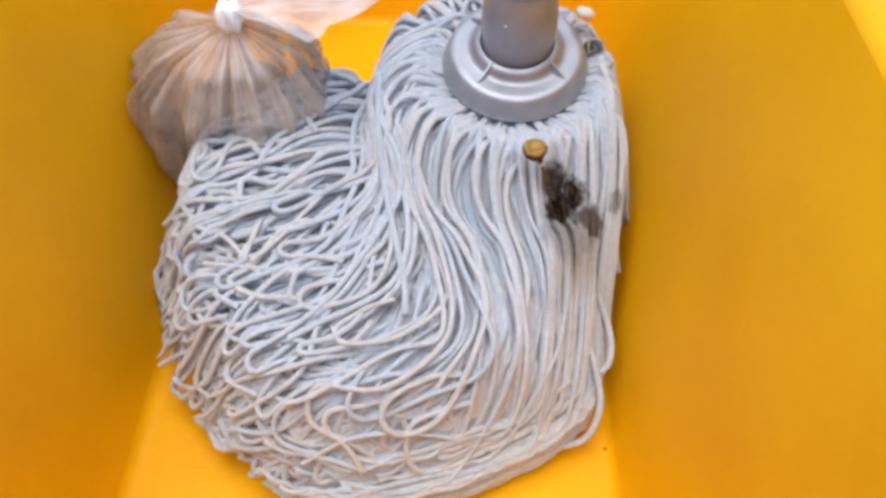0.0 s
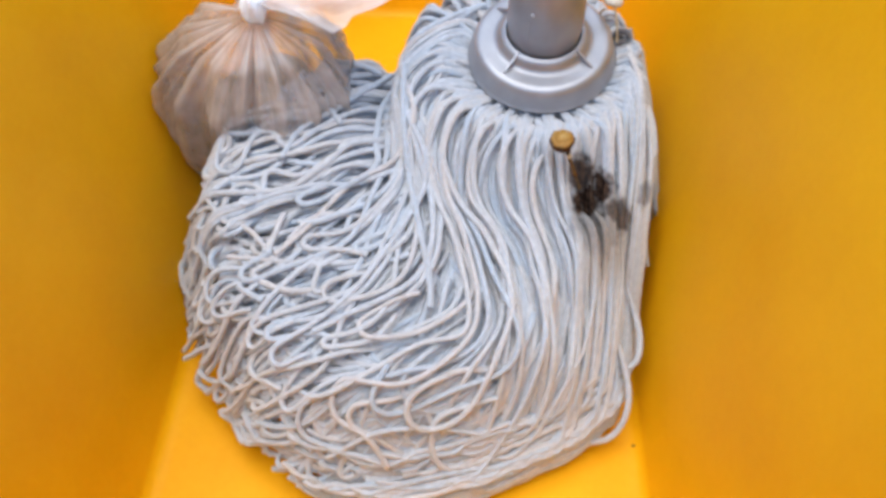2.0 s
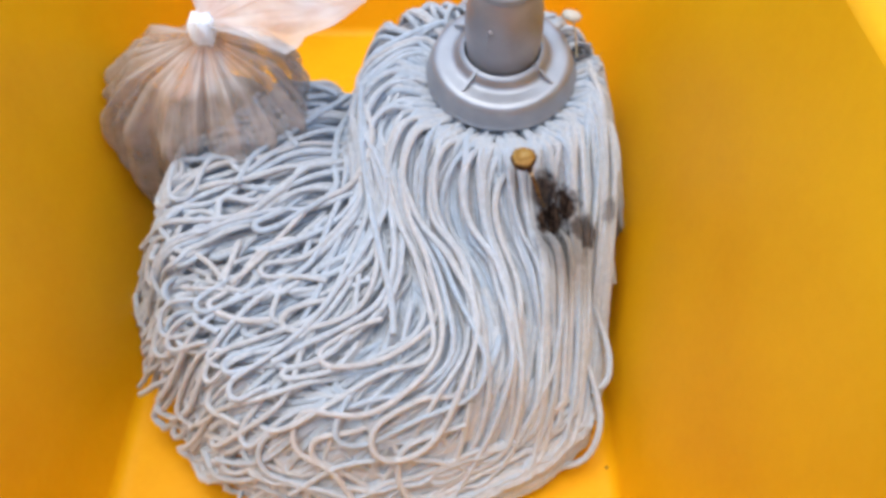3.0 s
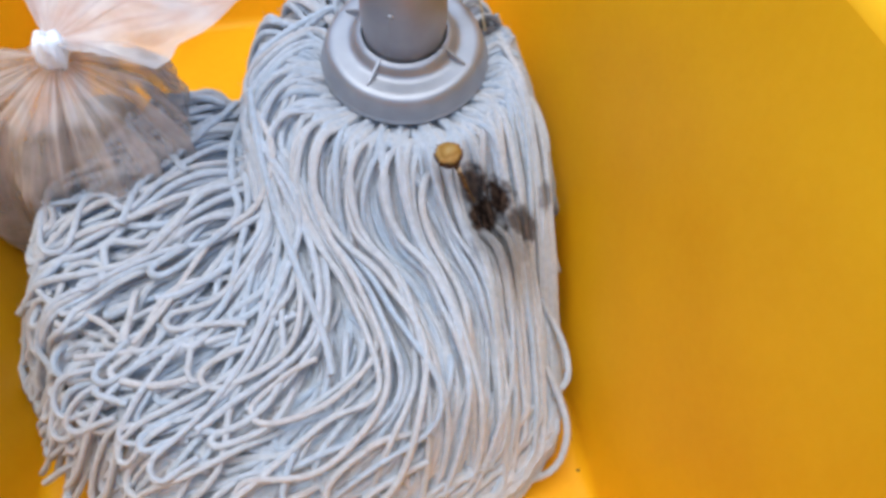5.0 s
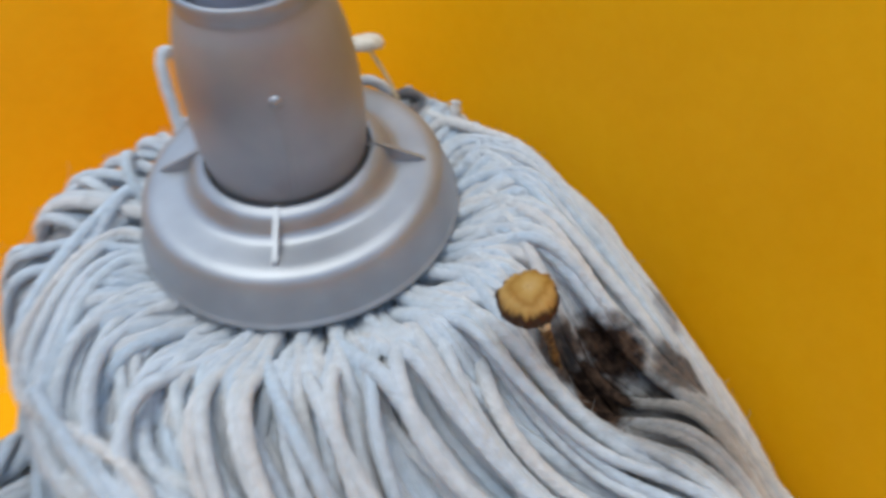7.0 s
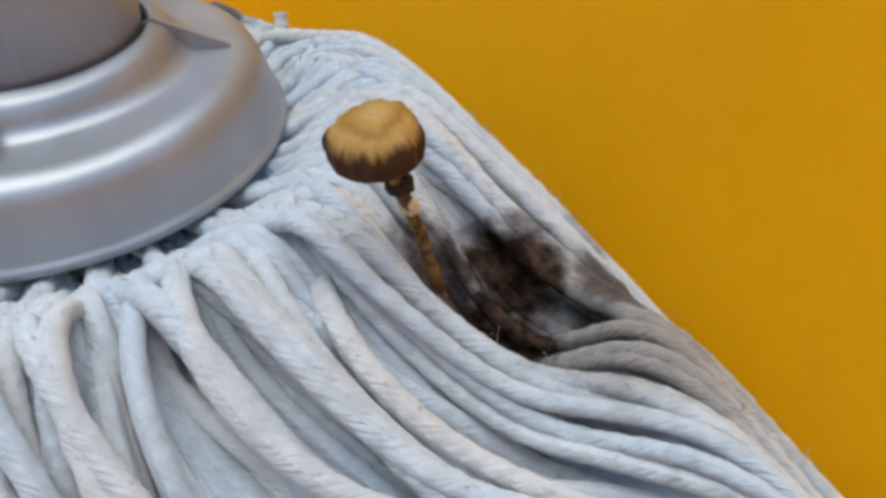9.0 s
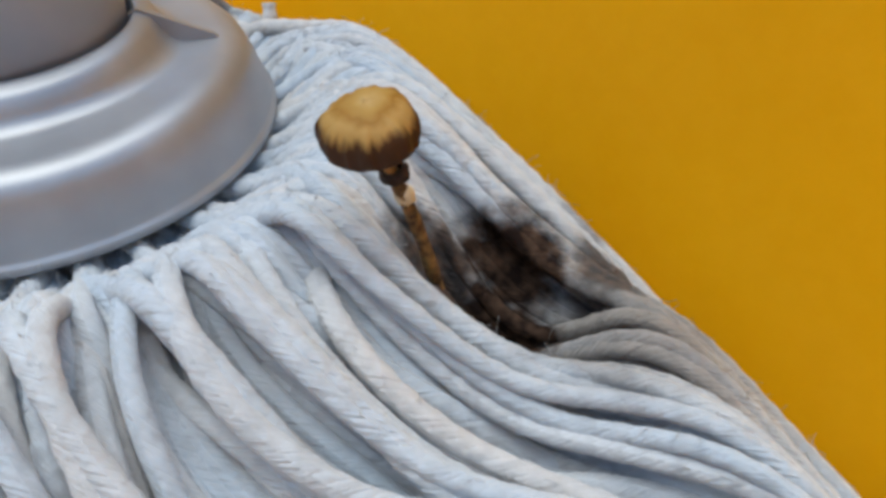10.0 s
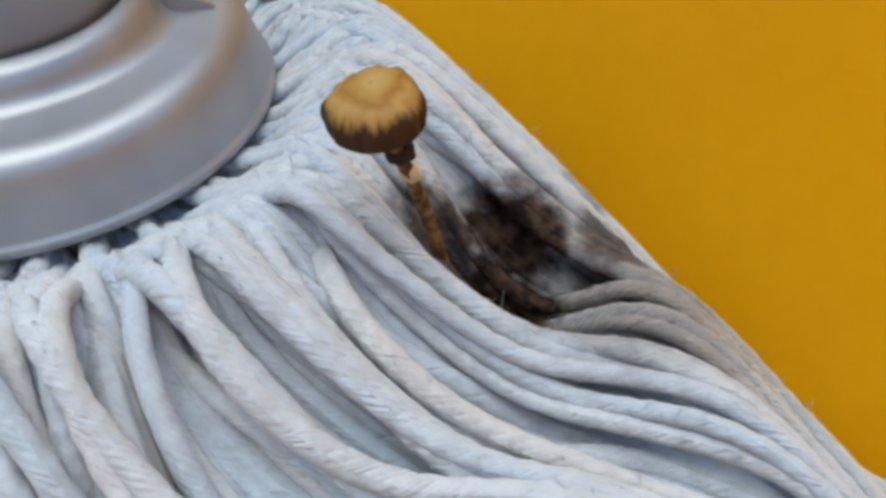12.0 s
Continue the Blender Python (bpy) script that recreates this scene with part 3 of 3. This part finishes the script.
# felted core that the strings lie on
step = 3
cx, cy, cz = gx[::step, ::step], gy[::step, ::step], np.maximum(TOP - np.where(np.hypot(gx, gy) < 0.085, 0.022, 0.022), 0.004)[::step, ::step]
keep = inside_depth(cx, cy) > 0.032
idx = -np.ones(cx.shape, int)
idx[keep] = np.arange(keep.sum())
v = np.column_stack([cx[keep], cy[keep], cz[keep]])
f = [(idx[i, j], idx[i + 1, j], idx[i + 1, j + 1], idx[i, j + 1]) for i in range(cx.shape[0] - 1) for j in range(cx.shape[1] - 1)
     if min(idx[i, j], idx[i + 1, j], idx[i + 1, j + 1], idx[i, j + 1]) >= 0]
part("core", mesh_from("core", v, [tuple(int(k) for k in q) for q in f], COTTON, np.zeros((len(v), 2))), mop)


# loose loops standing up behind the socket, and frayed bits beside the pale toadstool
for pts in ([(-0.022, 0.038, 0.150), (-0.020, 0.046, 0.172), (-0.017, 0.053, 0.192), (-0.013, 0.056, 0.196), (-0.009, 0.057, 0.188), (-0.008, 0.060, 0.170), (-0.008, 0.066, 0.150)],
            [(-0.040, 0.034, 0.152), (-0.042, 0.040, 0.164), (-0.040, 0.048, 0.170), (-0.037, 0.055, 0.164), (-0.038, 0.064, 0.150)],
            [(0.046, 0.024, 0.154), (0.050, 0.024, 0.162), (0.055, 0.022, 0.164), (0.060, 0.019, 0.159), (0.064, 0.016, 0.150)],
            [(0.036, 0.036, 0.158), (0.040, 0.037, 0.166), (0.046, 0.036, 0.168), (0.052, 0.035, 0.163), (0.058, 0.036, 0.150)]):
    p = catmull(pts, 40)
    v, f, uv = tube(p, R_STR * 0.9, 14, 3)
    part("string", mesh_from("string", v, f, COTTON, uv), mop)

# frayed ends round the foot of the pale toadstool
erng = np.random.default_rng(29)
for k in range(9):
    base = np.array((0.050 + 0.016 * k / 8, 0.030 - 0.020 * k / 8, 0.151)) + erng.normal(0, 0.0015, 3)
    lean = np.array((erng.uniform(0.0, 0.5), erng.uniform(-0.4, 0.3), 1.0))
    size = erng.uniform(0.005, 0.009)
    p = catmull([base, base + lean * size * 0.5, base + (lean + erng.uniform(-0.45, 0.45, 3)) * size], 14)
    v, f, uv = tube(p, R_STR * np.linspace(1.0, 0.8, 14) * (1 + 0.12 * np.sin(np.arange(14) * 1.9 + k)), 10)
    part("string", mesh_from("string", v, f, COTTON, uv), mop)
# single strings that lie loose over the heap
for pts in ([(-0.090, -0.030), (-0.083, -0.070), (-0.069, -0.115), (-0.056, -0.150), (-0.047, -0.175), (-0.043, -0.194)],
            [(-0.112, -0.010), (-0.150, -0.006), (-0.166, -0.020), (-0.160, -0.038), (-0.140, -0.054), (-0.126, -0.070)],
            [(-0.104, 0.000), (-0.116, -0.028), (-0.133, -0.056), (-0.150, -0.078), (-0.158, -0.104)]):
    line = catmull(pts, 90)
    z = heap_top(line[:, 0], line[:, 1], True) if pts[0][0] < -0.1 else heap_top(line[:, 0], line[:, 1])
    v, f, uv = tube(np.column_stack([line, z + 0.0034]), R_STR * 0.92, 14, 3)
    part("string", mesh_from("string", v, f, COTTON, uv), mop)
# two loops that hang out beside the tub's wall
for pts in ([(0.066, -0.104, 0.086), (0.077, -0.127, 0.068), (0.0850, -0.142, 0.058), (0.0885, -0.155, 0.052), (0.087, -0.167, 0.047), (0.078, -0.174, 0.040)],
            [(0.070, -0.158, 0.064), (0.080, -0.174, 0.048), (0.0850, -0.190, 0.036), (0.0825, -0.202, 0.024), (0.075, -0.209, 0.016), (0.060, -0.214, 0.014)]):
    v, f, uv = tube(catmull(pts, 60), R_STR * 0.92, 14, 3)
    part("string", mesh_from("string", v, f, COTTON, uv), mop)

# lint standing off the strings
lint_v, lint_f, lint_uv, n0 = [], [], [], 0
frng = np.random.default_rng(11)
for s in order[:290]:
    p = string_path(LINES[s], HEIGHTS[s])
    for q in frng.integers(4, len(p) - 2, 44):
        if p[q, 1] < -0.15 and frng.random() < 0.8:
            continue
        tang = p[q + 1] - p[q]
        tang /= np.linalg.norm(tang) + 1e-9
        out = np.array([frng.normal(0, 0.6), frng.normal(0, 0.6), 1.0])
        out -= tang * (out @ tang)
        out /= np.linalg.norm(out)
        a = p[q] + out * R_STR * 0.9
        size = frng.uniform(0.0010, 0.0032)
        bend = frng.normal(0, 0.5, 3)
        w = tang * frng.uniform(-1.2, 1.2) + out * frng.uniform(0.3, 0.9)
        path = np.array([a, a + w * size * 0.4, a + (w + bend * 0.3) * size * 0.8, a + (w + bend) * size])
        v, f, uv = tube(path, 0.00006, 3, closed=False)
        lint_v.append(v)
        lint_uv.append(uv)
        lint_f += [tuple(i + n0 for i in g) for g in f]
        n0 += len(v)
tagged(part("lint", mesh_from("lint", np.vstack(lint_v), lint_f, COTTON, np.vstack(lint_uv)), mop), kind="stuff")


# granular mould on the strings round the toadstool
mv, mf, n0 = [], [], 0
for s in order[:290]:
    p = string_path(LINES[s], HEIGHTS[s])
    for q in range(2, len(p) - 2):
        e = min(np.linalg.norm((p[q] - np.array(c)) / np.array(w)) for c, w, k in STAINS[:5])
        if e > 0.62 or frng.random() > 0.3:
            continue
        for _ in range(2):
            a = frng.uniform(-1.2, 1.2)
            tang = p[q + 1] - p[q]
            side = np.cross(tang, (0, 0, 1.0))
            side /= np.linalg.norm(side) + 1e-9
            c = p[q] + (side * math.sin(a) + np.array([0, 0, 1.0]) * math.cos(a)) * R_STR + frng.normal(0, 0.0004, 3)
            r = frng.uniform(0.0002, 0.0005)
            ring = [c + r * frng.uniform(0.6, 1.3) * np.array(d) for d in ((1, 0, 0), (0, 1, 0), (-1, 0, 0), (0, -1, 0), (0, 0, 1), (0, 0, -1))]
            mv += ring
            mf += [tuple(n0 + k for k in g) for g in ((0, 1, 4), (1, 2, 4), (2, 3, 4), (3, 0, 4), (1, 0, 5), (2, 1, 5), (3, 2, 5), (0, 3, 5))]
            n0 += 6
tagged(part("mould", mesh_from("mould", mv, mf, MOULD, smooth=False), mop, "dark brown mould on the strings"), kind="stuff")


# ---- toadstools ----
def build_toadstool(name, base, top, cap_r, cap_h, tilt, skin, stem_r, label, fancy=True):
    thing = tagged(empty(name, pose(*base)), label, "mushroom")
    b, t_ = np.zeros(3), np.array(top) - np.array(base)
    mid = 0.5 * t_ + np.array([0.0008, -0.0004, 0.0004])
    path = catmull([b - t_ * 0.16, b + 0.02 * t_, mid, t_], 40)
    k = np.linspace(0, 1, 40)
    r = stem_r * (1.15 - 0.3 * k) * (1 + 0.06 * np.sin(k * 40))
    v, f, uv = tube(path, r, 14)
    part("stem", mesh_from("stem", v, f, STEM if fancy else STEM_PALE, uv), thing)
    prof = [(0.0001, cap_h), (cap_r * 0.25, cap_h * 0.975), (cap_r * 0.5, cap_h * 0.92), (cap_r * 0.78, cap_h * 0.74), (cap_r * 0.95, cap_h * 0.42), (cap_r, cap_h * 0.06),
            (cap_r * 0.97, -cap_h * 0.22), (cap_r * 0.88, -cap_h * 0.26), (cap_r * 0.6, cap_h * 0.12), (cap_r * 0.2, cap_h * 0.22), (0.0001, cap_h * 0.2)]
    prof = fine(prof, 44)
    rr = np.random.default_rng(3)
    ph = rr.uniform(0, 6.28, 6)

    def wob(r_, z_, a, j):
        e = min(1.0, r_ / cap_r) ** 4
        w = 0.045 * math.sin(3 * a + ph[0]) + 0.045 * math.sin(8 * a + ph[1]) + 0.05 * math.sin(15 * a + ph[2]) + 0.03 * math.sin(26 * a + ph[3])
        return r_ * (1 + 0.7 * w * e), z_ + cap_h * (0.9 * w * e + 0.03 * math.sin(2 * a + ph[4]))

    n = 72
    v, f = lathe(prof, n, wob)
    arc = np.r_[0, np.cumsum(np.linalg.norm(np.diff(prof, axis=0), axis=1))]
    k_edge = int(np.argmax(prof[:, 0]))
    uvs = np.array([(i / n, min(1.0, arc[j] / arc[k_edge])) for j in range(len(prof)) for i in range(n)])
    m = Matrix.Translation(t_) @ pose(0, 0, 0, *tilt) @ Matrix.Translation((0, 0, -cap_h * 0.2))
    part("cap", mesh_from("cap", placed(v, m), f, skin, uvs), thing)
    if fancy:
        for d, rad, thick, mtl, nm in ((0.855, 1.65, 1.2, DARKRING, "ring"), (0.79, 1.15, 1.5, STEM_PALE, "pale_band")):
            c = path[int(d * 39)]
            ax = (path[int(d * 39)] - path[int(d * 39) - 2])
            q = Vector(ax).to_track_quat("Z", "Y").to_matrix().to_4x4()
            pr = [(stem_r * rad * 0.7, -stem_r * thick), (stem_r * rad, -stem_r * thick * 0.6), (stem_r * rad * 1.02, stem_r * thick * 0.4), (stem_r * rad * 0.72, stem_r * thick)]
            v, f = lathe(fine(pr, 10), 24, lambda r_, z_, a, j: (r_ * (1 + 0.2 * math.sin(a + 0.6) + 0.12 * math.sin(2 * a + 1) + 0.09 * math.sin(5 * a + 0.8 * j)), z_))
            part(nm, mesh_from(nm, placed(v, Matrix.Translation(c) @ q), f, mtl), thing)
    return thing


build_toadstool("mushroom", (0.0340, -0.0850, 0.121), (0.0202, -0.0955, 0.1650), 0.0074, 0.0057, (12, -6, 0), CAPSKIN, 0.00125, "small ochre toadstool with dark ragged edge growing from the mop strings")
build_toadstool("mushroom", (0.050, 0.018, 0.160), (0.043, 0.021, 0.188), 0.0064, 0.0032, (-6, 8, 0), PALECAP, 0.0007, "pale toadstool on a thin stem behind the mop socket", fancy=False)


# ---- knotted bag ----
# reach and rise of the sheet above the knot, by its angle on the plan
NECK_DEG = [-30, -10, 4, 19, 32, 55, 80, 100, 120]
NECK_REACH = [0.030, 0.056, 0.060, 0.100, 0.078, 0.080, 0.082, 0.070, 0.045]
NECK_RISE = [0.002, -0.010, -0.006, 0.003, 0.006, 0.012, 0.022, 0.022, 0.018]


def build_bag():
    KN = np.array((-0.178, -0.056, 0.208))
    C = np.array((-0.222, -0.004))
    bag = tagged(empty("plastic_bag", pose(C[0], C[1], 0.004)), "clear plastic bag knotted at its neck, full of brown scraps", "plastic bag")
    top = KN - np.array((C[0], C[1], 0.004))

    def beside_wall(x, y, z):
        """Keeps the film off the tub's slanting side."""
        return max(x, 0.004 - (0.248 + FLARE * (z + 0.004)) / math.cos(YAW) - (y + C[1]) * math.tan(YAW) - C[0])

    n, m = 220, 46
    rr = np.random.default_rng(5)
    ph = rr.uniform(0, 6.28, 12)
    verts, faces = [], []
    for j in range(m):
        k = j / (m - 1)
        # neck to belly to foot
        rad = np.interp(k, [0, 0.06, 0.2, 0.4, 0.6, 0.8, 0.93, 1.0], [0.008, 0.014, 0.045, 0.068, 0.075, 0.077, 0.072, 0.050])
        z = np.interp(k, [0, 0.06, 0.2, 0.4, 0.6, 0.8, 0.93, 1.0], [top[2] - 0.006, top[2] - 0.011, top[2] - 0.030, top[2] - 0.065, 0.088, 0.035, 0.008, 0.001])
        cxy = top[:2] * (1 - k) ** 1.3
        pl = math.exp(-((k - 0.25) / 0.28) ** 2)
        for i in range(n):
            a = 2 * math.pi * i / n
            ca, sa = math.cos(a), math.sin(a)
            fold = 0.30 * noise.noise(Vector((4.2 * ca, 4.2 * sa, 0.5 * k))) + 0.26 * (0.35 - abs(noise.noise(Vector((8.5 * ca, 8.5 * sa, 0.7 * k + 3))))) + 0.12 * noise.noise(Vector((19 * ca, 19 * sa, 0.9 * k)))
            lump = 0.10 * math.sin(2 * a + ph[3] + 2 * k) + 0.07 * math.sin(3 * a + ph[4] + 6 * k) + 0.04 * math.sin(5 * a + 9 * k + ph[5])
            crumple = 0.10 * noise.noise(Vector((4 * math.cos(a), 4 * math.sin(a), 7 * k))) + 0.025 * noise.noise(Vector((11 * math.cos(a), 11 * math.sin(a), 9 * k)))
            r = rad * (1 + fold * (0.9 * pl + 0.12) + lump * k + crumple * (0.4 + 1.2 * k))
            x, y, z_ = cxy[0] + r * math.cos(a), cxy[1] + 0.85 * r * math.sin(a), max(0.001, z + 0.006 * lump * k * 8 * (1 - k))
            verts.append((beside_wall(x, y, z_), y, z_))
    for j in range(m - 1):
        for i in range(n):
            q = (i + 1) % n
            faces.append((j * n + i, (j + 1) * n + i, (j + 1) * n + q, j * n + q))
    part("pouch", mesh_from("pouch", verts, faces, FILM, [(i / n, j / (m - 1)) for j in range(m) for i in range(n)]), bag)
    # knot
    prof = fine([(0.0056, -0.009), (0.0068, -0.007), (0.0080, -0.003), (0.0082, 0.002), (0.0075, 0.006), (0.0056, 0.009), (0.0002, 0.010)], 30)
    v, f = lathe(prof, 60, lambda r_, z_, a, j: (r_ * (1 + 0.08 * math.sin(5 * a + 260 * z_) + 0.05 * math.sin(11 * a - 300 * z_)), z_ + 0.0012 * math.sin(3 * a)))
    part("knot", mesh_from("knot", np.asarray(v) + top, f, KNOT), bag, "tight white knot")
    # loose neck of the bag, a soft sheet that flares out above the knot
    verts, faces, nu, nv = [], [], 120, 40
    for j in range(nv):
        k = j / (nv - 1)
        for i in range(nu):
            s = i / (nu - 1)
            deg = -30 + 150 * s
            a = radians(deg)
            reach = np.interp(deg, NECK_DEG, NECK_REACH) + 0.003 * k * math.sin(9 * a)
            rise = np.interp(deg, NECK_DEG, NECK_RISE)
            wave = noise.noise(Vector((2.6 * math.cos(a), 2.6 * math.sin(a), 1.6 * k))) + 0.35 * noise.noise(Vector((7 * math.cos(a), 7 * math.sin(a), 3 * k)))
            r = 0.006 + (reach - 0.006) * k ** 0.85
            verts.append((top[0] + r * math.cos(a), top[1] + r * math.sin(a), top[2] + 0.006 + rise * k ** 1.2 + 0.016 * wave * k * (1 - 0.5 * k)))
    for j in range(nv - 1):
        for i in range(nu - 1):
            faces.append((j * nu + i, j * nu + i + 1, (j + 1) * nu + i + 1, (j + 1) * nu + i))
    part("neck", mesh_from("neck", verts, faces, FILM_MILKY, [(0.5 * i / nu, j / nv) for j in range(nv) for i in range(nu)]), bag)

    # crumpled loose edge of film on the floor in front
    verts, faces, nu, nv = [], [], 40, 16
    for j in range(nv):
        for i in range(nu):
            p, q = i / (nu - 1), j / (nv - 1)
            c1 = noise.noise(Vector((9 * p, 5 * q, 1.0))) + 0.5 * noise.noise(Vector((21 * p, 12 * q, 4.0)))
            verts.append((beside_wall(-0.030 + 0.070 * p + 0.006 * c1, -0.050, 0.03), -0.052 - 0.030 * q + 0.008 * p + 0.006 * c1, 0.014 + 0.026 * (1 - q) + 0.010 * c1 + 0.03 * p))
    for j in range(nv - 1):
        for i in range(nu - 1):
            faces.append((j * nu + i, j * nu + i + 1, (j + 1) * nu + i + 1, (j + 1) * nu + i))
    part("loose_edge", mesh_from("loose_edge", verts, faces, FILM, [(0.2 * i / nu, 2.0 * j / nv) for j in range(nv) for i in range(nu)]), bag)

    def lump_mesh(name, centre, size, seed, mtl):
        q = np.random.default_rng(seed).uniform(0, 6.28, 8)
        prof = [(max(1e-4, math.sin(t_)), -math.cos(t_)) for t_ in np.linspace(0, math.pi, 20)]

        def w(r_, z_, a_, j):
            s = 1 + 0.14 * math.sin(3 * a_ + q[0] + 2 * z_) + 0.09 * math.sin(5 * a_ + q[1] - 4 * z_) + 0.06 * math.sin(9 * a_ + 7 * z_ + q[2])
            return r_ * s, z_ * (1 + 0.1 * math.sin(2 * a_ + q[3]))

        v, f = lathe(prof, 36, w)
        v = np.asarray(v) * size + np.asarray(centre)
        v[:, 2] = np.maximum(v[:, 2], 0.003)
        return mesh_from(name, v, f, mtl)

    for kx, (c, sz) in enumerate((((-0.008, 0.004, 0.050), (0.030, 0.036, 0.046)), ((0.022, 0.012, 0.06), (0.030, 0.032, 0.054)), ((0.0, -0.026, 0.026), (0.036, 0.024, 0.026)))):
        part("scraps", lump_mesh("scraps", c, sz, 20 + kx, BROWN), bag, "brown scraps inside the bag")
    part("green_wrapper", lump_mesh("green_wrapper", (0.042, -0.058, 0.100), (0.020, 0.013, 0.019), 31, GREEN), bag, "dark green wrapper inside the bag")
    return bag


build_bag()


# ---- crumbs of dirt on the tub's floor ----
for k, (x, y, r) in enumerate(((0.095, -0.203, 0.0011), (0.078, -0.247, 0.0006), (0.066, -0.262, 0.0005))):
    v, f = lathe([(1e-4, 0), (r, 0.0001), (r * 1.1, r * 0.4), (r * 0.6, r * 0.8), (1e-4, r * 0.9)], 10, lambda r_, z_, a, j: (r_ * (1 + 0.3 * math.sin(2 * a + j)), z_))
    crumb = new("dirt_crumb", mesh_from("dirt_crumb", v, f, DARKRING))
    crumb.location = (x, y, 0.0004)
    tagged(crumb, "tiny dark crumb of dirt on the yellow floor", "crumb", "crumbs on the floor of the tub")
